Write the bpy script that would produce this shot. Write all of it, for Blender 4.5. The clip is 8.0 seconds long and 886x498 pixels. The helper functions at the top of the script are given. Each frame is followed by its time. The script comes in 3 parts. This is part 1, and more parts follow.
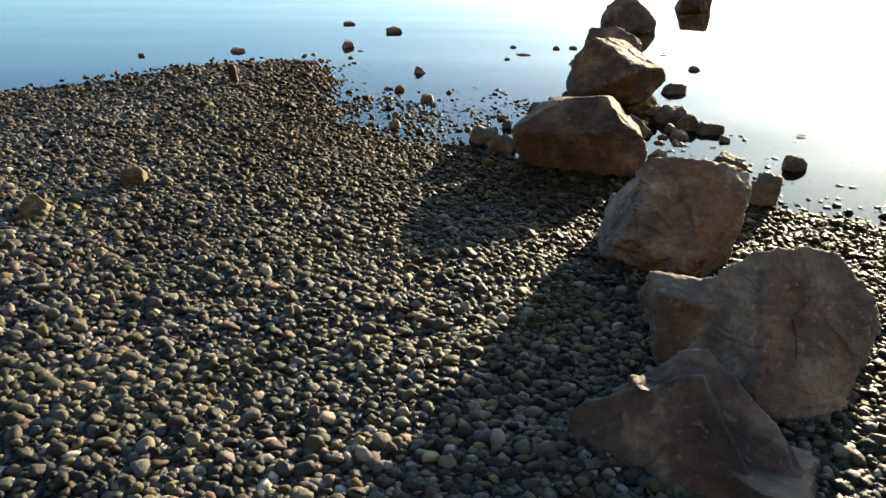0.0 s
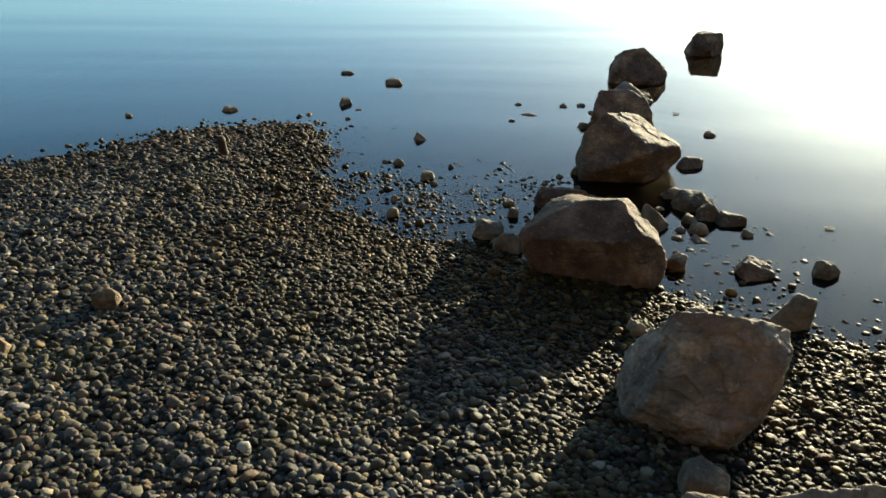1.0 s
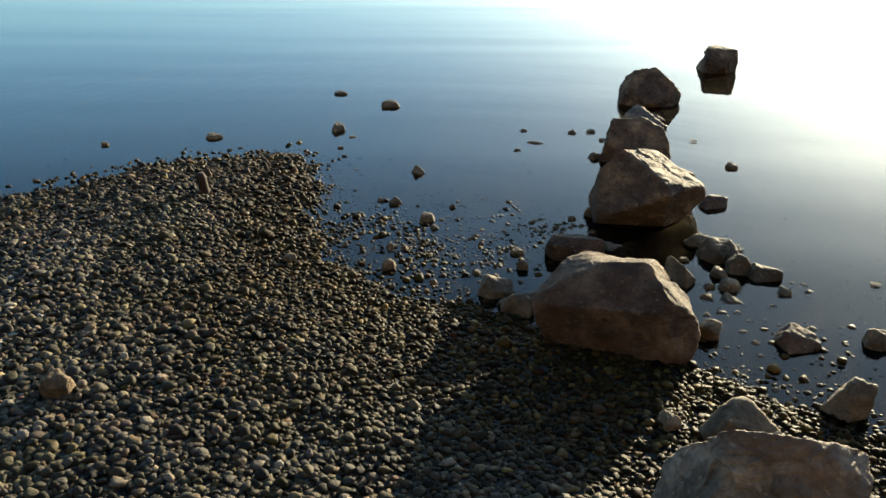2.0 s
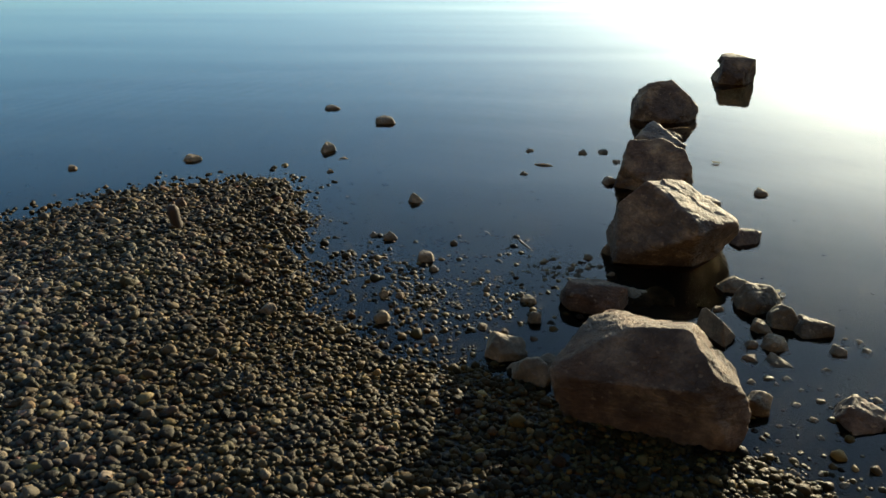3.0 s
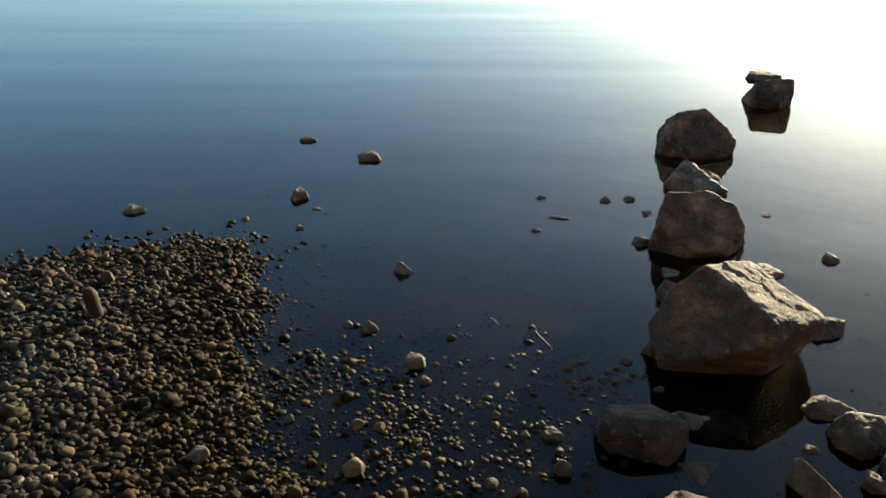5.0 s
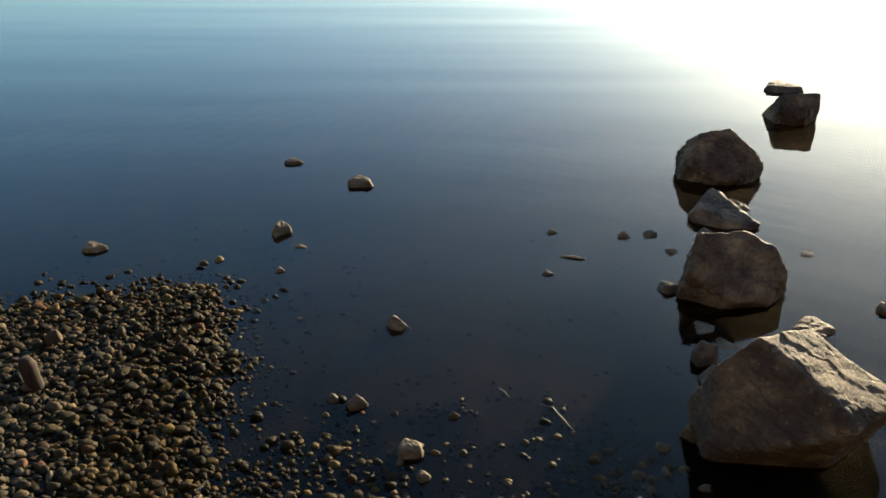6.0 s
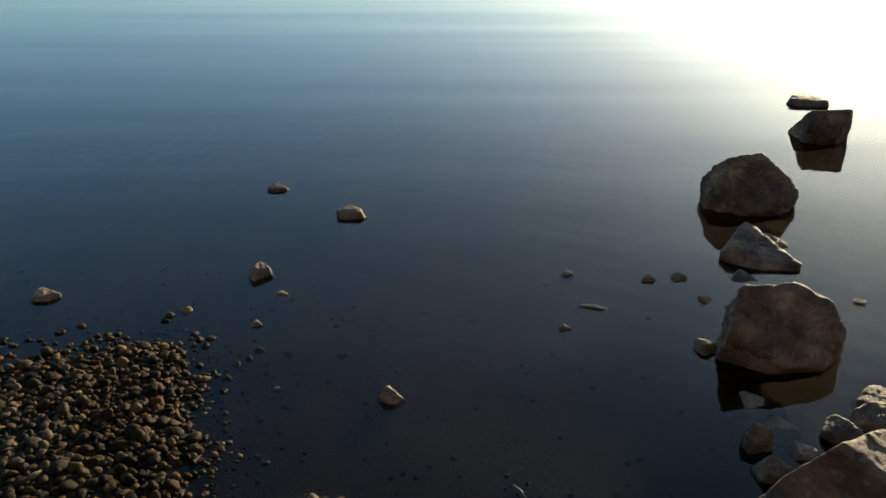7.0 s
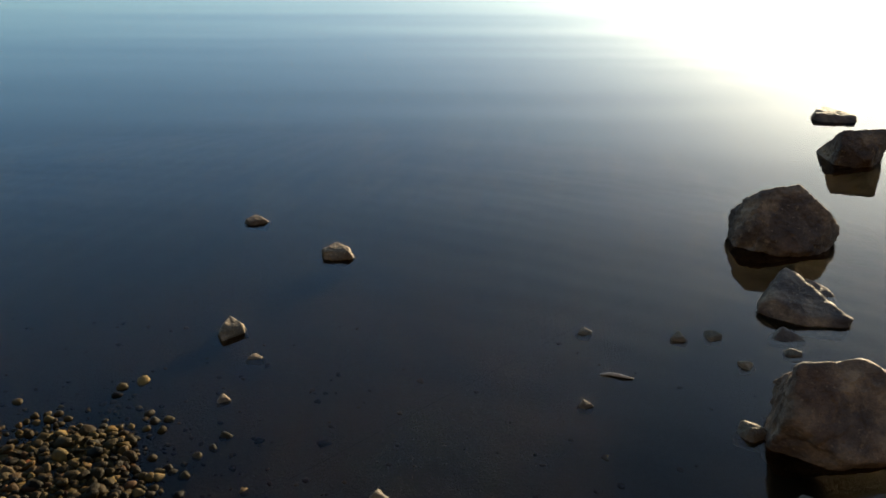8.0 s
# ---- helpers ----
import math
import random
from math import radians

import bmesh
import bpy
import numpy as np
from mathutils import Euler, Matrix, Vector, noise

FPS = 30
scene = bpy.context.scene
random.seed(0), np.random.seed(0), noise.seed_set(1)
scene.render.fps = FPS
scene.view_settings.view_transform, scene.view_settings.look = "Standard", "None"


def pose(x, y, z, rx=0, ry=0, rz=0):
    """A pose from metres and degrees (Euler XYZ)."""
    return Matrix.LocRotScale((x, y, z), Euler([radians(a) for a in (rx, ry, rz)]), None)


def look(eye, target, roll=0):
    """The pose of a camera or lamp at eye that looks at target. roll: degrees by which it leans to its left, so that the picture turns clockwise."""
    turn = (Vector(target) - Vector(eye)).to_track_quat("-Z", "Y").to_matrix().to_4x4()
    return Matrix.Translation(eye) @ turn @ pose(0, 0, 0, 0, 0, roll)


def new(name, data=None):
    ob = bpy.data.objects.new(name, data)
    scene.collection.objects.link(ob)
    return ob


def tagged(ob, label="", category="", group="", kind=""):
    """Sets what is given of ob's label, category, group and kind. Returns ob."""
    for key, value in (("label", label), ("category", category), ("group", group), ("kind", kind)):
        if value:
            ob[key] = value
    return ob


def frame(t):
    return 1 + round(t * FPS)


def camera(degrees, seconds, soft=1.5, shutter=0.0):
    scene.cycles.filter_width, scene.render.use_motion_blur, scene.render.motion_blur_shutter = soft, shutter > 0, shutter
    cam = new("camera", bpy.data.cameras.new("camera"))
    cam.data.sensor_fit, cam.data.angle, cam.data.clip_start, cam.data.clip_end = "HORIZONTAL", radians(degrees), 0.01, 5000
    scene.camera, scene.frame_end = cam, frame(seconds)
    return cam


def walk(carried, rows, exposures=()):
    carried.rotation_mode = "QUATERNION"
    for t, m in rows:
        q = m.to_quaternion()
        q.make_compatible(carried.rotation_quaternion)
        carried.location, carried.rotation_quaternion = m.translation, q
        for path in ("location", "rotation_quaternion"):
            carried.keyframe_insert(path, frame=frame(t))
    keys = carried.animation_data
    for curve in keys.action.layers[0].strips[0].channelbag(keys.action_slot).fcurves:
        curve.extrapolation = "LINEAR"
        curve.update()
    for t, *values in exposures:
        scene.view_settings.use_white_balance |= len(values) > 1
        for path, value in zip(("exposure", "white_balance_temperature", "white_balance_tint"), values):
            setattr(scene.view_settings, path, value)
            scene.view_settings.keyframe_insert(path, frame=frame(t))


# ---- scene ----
cam = camera(57.0, 8.0, soft=1.5)
PATH = [
    (0, (0.395, -6.663, 1.342), (0.263, -4.85, 0.508), -0.1),
    (0.5, (0.376, -6.412, 1.505), (0.242, -4.596, 0.678), -0.2),
    (1, (0.361, -6.166, 1.669), (0.224, -4.349, 0.846), -0.2),
    (1.5, (0.335, -5.918, 1.736), (0.2, -4.1, 0.914), -0.2),
    (3, (0.253, -5.105, 1.723), (0.127, -3.286, 0.901), -0.3),
    (3.5, (0.232, -4.846, 1.708), (0.109, -3.027, 0.888), -0.3),
    (4, (0.22, -4.598, 1.702), (0.099, -2.778, 0.883), -0.3),
    (4.5, (0.205, -4.343, 1.693), (0.088, -2.523, 0.873), -0.3),
    (6, (0.139, -3.532, 1.674), (0.035, -1.712, 0.852), -0.3),
    (6.5, (0.104, -3.254, 1.663), (0.009, -1.434, 0.841), -0.2),
    (7, (0.093, -2.993, 1.65), (-0.004, -1.171, 0.831), -0.3),
    (7.5, (0.079, -2.732, 1.657), (-0.016, -0.913, 0.831), -0.3),
    (8, (0.048, -2.447, 1.662), (-0.036, -0.63, 0.832), -0.1),
]
walk(cam, [(t, look(eye, target, roll)) for t, eye, target, roll in PATH], [(0.0, 2.90, 5910, 0), (1.0, 2.49, 5860, -5), (1.5, 2.61, 5910, -3), (3.0, 2.36, 5910, -3), (4.5, 2.34, 6010, -2), (6.0, 2.31, 6160, 1), (6.5, 2.21, 6160, 1), (7.0, 2.03, 6160, 0), (7.5, 1.99, 6060, -1), (8.0, 2.23, 6210, 3)])

# ---- world and sun ----
SUN_AZIMUTH = 28.0  # degrees from +y towards +x
SUN_HEIGHT = 9.0

world = bpy.data.worlds.new("evening_sky")
scene.world = world
world.use_nodes = True
wn = world.node_tree.nodes
sky = wn.new("ShaderNodeTexSky")
sky.sky_type = "NISHITA"
sky.sun_disc = False
sky.sun_elevation = radians(SUN_HEIGHT)
sky.sun_rotation = radians(SUN_AZIMUTH)
sky.air_density, sky.dust_density, sky.ozone_density = 1.0, 1.4, 3.2
wn["Background"].inputs["Strength"].default_value = 0.08
world.node_tree.links.new(sky.outputs[0], wn["Background"].inputs[0])

lamp = bpy.data.lights.new("sun", "SUN")
lamp.energy, lamp.angle, lamp.color = 4.2, radians(0.6), (1.0, 0.77, 0.5)
sun = new("sun", lamp)
az, el = radians(SUN_AZIMUTH), radians(SUN_HEIGHT)
sun.matrix_world = look((math.sin(az) * math.cos(el) * 50, math.cos(az) * math.cos(el) * 50, math.sin(el) * 50), (0, 0, 0))


# ---- materials ----
class Nodes:
    """A small writer of node materials."""

    def __init__(self, name):
        self.material = bpy.data.materials.new(name)
        self.material.use_nodes = True
        self.tree = self.material.node_tree
        self.surface = self.tree.nodes["Principled BSDF"]

    def add(self, kind, **settings):
        node = self.tree.nodes.new(kind)
        for key, value in settings.items():
            node.inputs[key.replace("_", " ")].default_value = value
        return node

    def link(self, a, b):
        self.tree.links.new(a, b)

    def place(self, stretch=(1, 1, 1)):
        geo = self.add("ShaderNodeNewGeometry")
        mapping = self.add("ShaderNodeMapping", Scale=stretch)
        self.link(geo.outputs["Position"], mapping.inputs["Vector"])
        return mapping.outputs[0]

    def noise(self, where, scale, detail=4.0, roughness=0.55, distortion=0.0):
        node = self.add("ShaderNodeTexNoise", Scale=scale, Detail=detail, Roughness=roughness, Distortion=distortion)
        self.link(where, node.inputs["Vector"])
        return node.outputs["Fac"]

    def ramp(self, value, stops):
        node = self.add("ShaderNodeValToRGB")
        ramp = node.color_ramp
        while len(ramp.elements) < len(stops):
            ramp.elements.new(0.5)
        for element, (at, colour) in zip(ramp.elements, stops):
            element.position, element.color = at, (*colour, 1.0)
        self.link(value, node.inputs[0])
        return node.outputs[0]

    def mix(self, fac, a, b, blend="MIX"):
        node = self.tree.nodes.new("ShaderNodeMix")
        node.data_type, node.blend_type = "RGBA", blend
        for value, key in ((fac, 0), (a, 6), (b, 7)):
            if isinstance(value, (int, float)):
                node.inputs[key].default_value = value
            elif isinstance(value, tuple):
                node.inputs[key].default_value = (*value, 1.0)
            else:
                self.link(value, node.inputs[key])
        return node.outputs[2]

    def sums(self, operation, a, b):
        node = self.tree.nodes.new("ShaderNodeMath")
        node.operation = operation
        for value, key in ((a, 0), (b, 1)):
            if isinstance(value, (int, float)):
                node.inputs[key].default_value = value
            else:
                self.link(value, node.inputs[key])
        return node.outputs[0]

    def bump(self, height, strength, distance):
        node = self.add("ShaderNodeBump", Strength=strength, Distance=distance)
        self.link(height, node.inputs["Height"])
        self.link(node.outputs[0], self.surface.inputs["Normal"])
        return node

    def finish(self, colour, roughness):
        for value, key in ((colour, "Base Color"), (roughness, "Roughness")):
            if isinstance(value, tuple):
                self.surface.inputs[key].default_value = (*value, 1.0)
            elif isinstance(value, float):
                self.surface.inputs[key].default_value = value
            else:
                self.link(value, self.surface.inputs[key])
        return self.material


def rock_material(name, dark, mid, light, warm, sheen=0.3, rough=(0.62, 0.9), depth=0.016):
    m = Nodes(name)
    where = m.place()
    layers = m.place((1.0, 1.0, 3.5))
    tone = m.ramp(m.noise(where, 5.0, 6.0, 0.6), [(0.3, dark), (0.5, mid), (0.72, light)])
    stain = m.ramp(m.noise(where, 3.1, 3.0, 0.5, 0.6), [(0.48, (0, 0, 0)), (0.66, (1, 1, 1))])
    colour = m.mix(m.sums("MULTIPLY", stain, 0.6), tone, warm)
    patch = m.ramp(m.noise(where, 17.0, 6.0, 0.7, 0.4), [(0.34, (0.3, 0.28, 0.26)), (0.5, (0.95, 0.95, 0.95)), (0.68, (1.7, 1.6, 1.45))])
    colour = m.mix(0.5, colour, patch, "MULTIPLY")
    grain = m.noise(where, 85.0, 5.0, 0.7)
    colour = m.mix(0.55, colour, m.ramp(grain, [(0.25, (0.45, 0.45, 0.45)), (0.75, (1.35, 1.35, 1.35))]), "MULTIPLY")
    spots = m.ramp(m.noise(where, 38.0, 2.0, 0.5), [(0.64, (0, 0, 0)), (0.7, (1, 1, 1))])
    colour = m.mix(m.sums("MULTIPLY", spots, 0.35), colour, light)
    fibre = m.noise(m.place((9.0, 4.0, 22.0)), 3.0, 8.0, 0.7, 0.6)
    relief = m.sums("ADD", m.sums("MULTIPLY", m.noise(layers, 26.0, 7.0, 0.7), 0.3), m.sums("MULTIPLY", fibre, 0.45))
    relief = m.sums("ADD", relief, m.sums("MULTIPLY", grain, 0.2))
    crack = m.add("ShaderNodeTexVoronoi", Scale=7.0)
    crack.feature = "DISTANCE_TO_EDGE"
    bent = m.mix(0.12, where, m.noise(where, 6.0, 5.0, 0.65))
    m.link(bent, crack.inputs["Vector"])
    seam = m.ramp(crack.outputs["Distance"], [(0.0, (0, 0, 0)), (0.012, (1, 1, 1))])
    patchy = m.ramp(m.noise(where, 4.3, 2.0), [(0.5, (1, 1, 1)), (0.6, (0, 0, 0))])
    seam = m.mix(1.0, seam, patchy, "LIGHTEN")
    relief = m.sums("ADD", relief, m.sums("MULTIPLY", seam, 0.18))
    m.bump(relief, 1.0, depth)
    m.surface.inputs["Specular IOR Level"].default_value = sheen
    return m.finish(colour, m.ramp(grain, [(0.2, (rough[0],) * 3), (0.8, (rough[1],) * 3)]))


def pebble_material(name, per_island):
    m = Nodes(name)
    if per_island:
        chance = m.add("ShaderNodeNewGeometry").outputs["Random Per Island"]
    else:
        chance = m.add("ShaderNodeObjectInfo").outputs["Random"]
    where = m.place()
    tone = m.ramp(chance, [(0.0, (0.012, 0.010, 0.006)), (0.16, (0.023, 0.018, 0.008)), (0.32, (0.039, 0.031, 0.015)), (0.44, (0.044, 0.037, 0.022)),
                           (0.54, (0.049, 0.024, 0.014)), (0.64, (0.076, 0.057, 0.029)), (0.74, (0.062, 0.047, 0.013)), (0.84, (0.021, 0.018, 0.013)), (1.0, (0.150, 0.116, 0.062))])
    mottle = m.ramp(m.noise(where, 55.0, 5.0, 0.65), [(0.3, (0.62, 0.6, 0.57)), (0.7, (1.2, 1.2, 1.2))])
    shift = m.add("ShaderNodeHueSaturation")
    m.link(m.sums("ADD", m.sums("MULTIPLY", m.sums("FRACT", m.sums("MULTIPLY", chance, 37.7), 0.0), 0.05), 0.47), shift.inputs["Hue"])
    m.link(m.sums("ADD", m.sums("MULTIPLY", m.sums("FRACT", m.sums("MULTIPLY", chance, 91.3), 0.0), 0.65), 0.32), shift.inputs["Saturation"])
    m.link(m.sums("ADD", m.sums("MULTIPLY", m.sums("FRACT", m.sums("MULTIPLY", chance, 173.9), 0.0), 2.0), 0.24), shift.inputs["Value"])
    m.link(tone, shift.inputs["Color"])
    colour = m.mix(0.8, shift.outputs[0], mottle, "MULTIPLY")
    algae = m.ramp(m.noise(where, 1.7, 4.0, 0.6), [(0.5, (0, 0, 0)), (0.68, (1, 1, 1))])
    colour = m.mix(m.sums("MULTIPLY", algae, 0.4), colour, (0.062, 0.052, 0.016))
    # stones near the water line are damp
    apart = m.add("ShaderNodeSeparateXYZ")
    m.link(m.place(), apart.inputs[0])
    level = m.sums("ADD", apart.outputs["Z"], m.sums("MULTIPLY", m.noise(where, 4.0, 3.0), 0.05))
    # the level climbs left of x -0.9, so the spit is darkened less
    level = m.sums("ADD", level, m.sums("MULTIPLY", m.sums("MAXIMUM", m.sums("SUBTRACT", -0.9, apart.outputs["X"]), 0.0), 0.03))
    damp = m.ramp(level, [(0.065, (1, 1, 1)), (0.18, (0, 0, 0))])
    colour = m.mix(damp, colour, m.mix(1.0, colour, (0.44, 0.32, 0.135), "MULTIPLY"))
    m.link(m.mix(damp, (0.09, 0.09, 0.09), (0.03, 0.03, 0.03)), m.surface.inputs["Specular IOR Level"])
    m.bump(m.noise(where, 230.0, 5.0, 0.65), 0.7, 0.004)
    dry = m.ramp(chance, [(0.0, (0.5,) * 3), (1.0, (0.75,) * 3)])
    return m.finish(colour, m.mix(damp, dry, (0.52, 0.52, 0.52)))


def ground_material():
    m = Nodes("wet_gravel")
    where = m.place()
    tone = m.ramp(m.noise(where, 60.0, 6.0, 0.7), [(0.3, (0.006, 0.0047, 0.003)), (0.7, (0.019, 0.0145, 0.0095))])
    silt = m.ramp(m.noise(where, 1.3, 5.0, 0.6), [(0.35, (0.6, 0.58, 0.5)), (0.7, (1.25, 1.2, 1.05))])
    m.bump(m.noise(where, 90.0, 6.0, 0.7), 0.8, 0.02)
    gravel = m.mix(0.8, tone, silt, "MULTIPLY")
    # the added, unseen bank above the beach: grass and earth tones for warm bounce
    apart = m.add("ShaderNodeSeparateXYZ")
    m.link(m.place(), apart.inputs[0])
    bank_bounce = m.ramp(m.noise(where, 2.5, 6.0, 0.65), [(0.3, (0.06, 0.047, 0.026)), (0.7, (0.15, 0.122, 0.07))])
    above = m.ramp(m.sums("ADD", apart.outputs["Z"], m.sums("MULTIPLY", m.noise(where, 1.2, 4.0), 0.3)), [(0.45, (0, 0, 0)), (0.7, (1, 1, 1))])
    return m.finish(m.mix(above, gravel, bank_bounce), 0.85)


def water_material():
    m = Nodes("still_water")
    surface = m.surface
    surface.inputs["Base Color"].default_value = (0.13, 0.105, 0.07, 1.0)
    surface.inputs["Transmission Weight"].default_value = 1.0
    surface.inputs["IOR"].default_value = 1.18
    # slow swell, and long bands where a breath of wind roughens the surface
    swell = m.noise(m.place((0.08, 0.6, 1.0)), 0.9, 2.0, 0.5)
    m.bump(swell, 0.5, 0.028)
    bands = m.noise(m.place((0.07, 0.42, 1.0)), 1.0, 3.0, 0.55)
    m.link(m.ramp(bands, [(0.4, (0.0,) * 3), (0.65, (0.012,) * 3)]), surface.inputs["Roughness"])
    return m.material


def plain_material(name, dark, light, scale, rough, stretch=(1, 1, 1)):
    m = Nodes(name)
    where = m.place(stretch)
    grain = m.noise(where, scale, 5.0, 0.6)
    m.bump(grain, 0.5, 0.004)
    m.surface.inputs["Specular IOR Level"].default_value = 0.2
    return m.finish(m.ramp(grain, [(0.3, dark), (0.7, light)]), rough)


ROCK = rock_material("boulder_rock", (0.048, 0.037, 0.025), (0.113, 0.086, 0.062), (0.302, 0.234, 0.165), (0.128, 0.076, 0.048), 0.2)
DARK = rock_material("dark_rock", (0.036, 0.023, 0.015), (0.085, 0.056, 0.036), (0.265, 0.180, 0.103), (0.097, 0.051, 0.026), 0.2)
CHIPPED = rock_material("chipped_rock", (0.026, 0.018, 0.012), (0.066, 0.046, 0.033), (0.218, 0.159, 0.099), (0.069, 0.036, 0.021), 0.2)
WARM = rock_material("warm_rock", (0.032, 0.019, 0.012), (0.078, 0.050, 0.033), (0.229, 0.154, 0.098), (0.097, 0.049, 0.026), 0.12, depth=0.032)
STONE = rock_material("shore_rock", (0.03, 0.02, 0.011), (0.086, 0.06, 0.034), (0.27, 0.19, 0.11), (0.105, 0.06, 0.028), 0.12, (0.55, 0.85))
PALE = rock_material("pale_rock", (0.04, 0.029, 0.018), (0.1, 0.075, 0.048), (0.26, 0.19, 0.12), (0.1, 0.062, 0.034), 0.12, (0.55, 0.85))
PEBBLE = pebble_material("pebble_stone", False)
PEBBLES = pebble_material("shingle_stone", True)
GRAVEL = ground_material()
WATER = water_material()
WOOD = plain_material("weathered_wood", (0.013, 0.007, 0.004), (0.042, 0.024, 0.014), 40.0, 0.8, (1, 1, 0.15))
DRIFT = plain_material("bleached_driftwood", (0.2, 0.16, 0.11), (0.42, 0.35, 0.26), 60.0, 0.8)
TWIG = plain_material("wet_twig", (0.06, 0.04, 0.022), (0.17, 0.115, 0.065), 60.0, 0.5)
LEAF = plain_material("dry_leaf", (0.3, 0.27, 0.2), (0.55, 0.52, 0.42), 60.0, 0.5)

# ---- ground, lake bed and water ----
SHORE = np.array([(-60, -6), (-12, -3.4), (-7, -2.7), (-4.2, -2.0), (-3.3, -1.66), (-2.8, -1.45), (-2.5, -1.18), (-2.27, -0.9), (-2.02, -0.68),
                  (-1.75, -0.5), (-1.5, -0.4), (-1.2, -0.31), (-1.02, -0.45), (-0.9, -0.68), (-0.82, -1.05), (-0.74, -1.5), (-0.58, -1.95), (-0.36, -2.22),
                  (-0.12, -2.38), (0.2, -2.46), (0.5, -2.62), (1.1, -2.95), (1.38, -3.12), (1.65, -3.3), (2.0, -3.45), (4, -4.0), (12, -5.4), (60, -9)], float)


def unevenness(x, y):
    return (0.5 * np.sin(2.1 * x + 1.3 * y + 0.4) + 0.35 * np.sin(-3.7 * x + 2.9 * y + 1.7) + 0.3 * np.sin(6.3 * x + 5.1 * y)
            + 0.25 * np.sin(9.7 * x - 7.3 * y + 2.2) + 0.15 * np.sin(15.1 * x + 17.3 * y + 0.9))


def shore(x, y):
    """The distance to the shore line, and whether the place is on land."""
    x, y = x + 0.04 * np.sin(9.1 * y + 1.0) + 0.022 * np.sin(23 * y + 7 * x), y + 0.035 * np.sin(8.3 * x + 2.0) + 0.02 * np.sin(27 * x - 5 * y)
    near = np.full(x.shape, 1e9)
    for (ax, ay), (bx, by) in zip(SHORE[:-1], SHORE[1:]):
        ux, uy = bx - ax, by - ay
        k = np.clip(((x - ax) * ux + (y - ay) * uy) / (ux * ux + uy * uy), 0, 1)
        near = np.minimum(near, np.hypot(x - ax - k * ux, y - ay - k * uy))
    return near, y < np.interp(x, SHORE[:, 0], SHORE[:, 1])


def shoal(x, y):
    """The two shallows where stones stand out of the water."""
    return (0.8 * np.exp(-(((x + 0.05) / 0.7) ** 2) - ((y + 1.4) / 0.62) ** 2) + np.exp(-(((x + 0.15) / 0.62) ** 2) - ((y + 1.82) / 0.48) ** 2) + 0.85 * np.exp(-(((x - 0.45) / 0.4) ** 2) - ((y + 1.55) / 0.42) ** 2)
            + 0.76 * np.exp(-(((x - 1.68) / 0.55) ** 2) - ((y + 2.75) / 0.6) ** 2))


def height(x, y):
    """The ground's height over the water."""
    x, y = np.asarray(x, float), np.asarray(y, float)
    near, land = shore(x, y)
    rise = np.where(near < 3, 0.058 * near, 0.174 + (near - 3) * 0.03)
    # unseen rise behind the camera, added to block the low sky there
    unseen_bank = np.clip((near - 5.0) / 26, 0, 1)
    rise = np.where(near < 60, rise, 0.174 + 57 * 0.03) + 27 * unseen_bank * unseen_bank * (3 - 2 * unseen_bank)
    fall = np.maximum(-0.02 * near - 0.045 * np.minimum(near, 6) ** 2, -2.5)
    fall = fall * (1 - 0.9 * np.clip(1.3 * shoal(x, y), 0, 1))
    return np.where(land, rise + 0.007, fall) - 0.004 + 0.008 * unevenness(x, y) * np.where(land, np.clip(near / 0.3, 0.4, 1.5), 0.45)


def mesh_object(name, verts, faces, material, smooth=True):
    data = bpy.data.meshes.new(name)
    data.from_pydata(verts, [], faces)
    data.polygons.foreach_set("use_smooth", [smooth] * len(data.polygons))
    data.materials.append(material)
    data.update()
    return new(name, data)


def spread(low, high, step, far):
    """Grid lines that stand close between low and high and open out to far."""
    inner = list(np.arange(low, high + step / 2, step))
    out, gap = [], step
    while (out[-1] if out else 0) < far:
        gap *= 1.35
        out.append((out[-1] if out else 0) + gap)
    return np.array([low - d for d in reversed(out)] + inner + [high + d for d in out])


def build_ground():
    xs, ys = spread(-4.5, 4.0, 0.045, 3500), spread(-8.0, 3.5, 0.045, 3500)
    gx, gy = np.meshgrid(xs, ys)
    gz = height(gx, gy)
    n = len(xs)
    verts = np.stack([gx.ravel(), gy.ravel(), gz.ravel()], 1)
    i = np.arange(len(ys) - 1)[:, None] * n + np.arange(n - 1)[None]
    i = i.ravel()
    faces = np.stack([i, i + 1, i + n + 1, i + n], 1)
    return mesh_object("ground", verts.tolist(), faces.tolist(), GRAVEL)


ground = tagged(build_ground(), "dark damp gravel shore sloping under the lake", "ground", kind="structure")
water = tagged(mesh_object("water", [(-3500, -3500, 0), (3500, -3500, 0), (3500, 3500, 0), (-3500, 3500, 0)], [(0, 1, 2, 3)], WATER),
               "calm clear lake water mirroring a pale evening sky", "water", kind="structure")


# ---- boulders ----
def ball(level):
    bm = bmesh.new()
    bmesh.ops.create_icosphere(bm, subdivisions=level, radius=1.0)
    return bm


def facet_radius(ways, facets, crisp):
    """How far a body bounded by flat faces (azimuth, tilt, distance) reaches in each direction, with softened edges."""
    a, e, d = np.radians([f[0] for f in facets]), np.radians([f[1] for f in facets]), np.array([f[2] for f in facets])
    normals = np.stack([np.cos(e) * np.cos(a), np.cos(e) * np.sin(a), np.sin(e)], 1)
    k = np.maximum(ways @ normals.T, 0) / d
    return (k ** crisp).sum(1) ** (-1 / crisp)


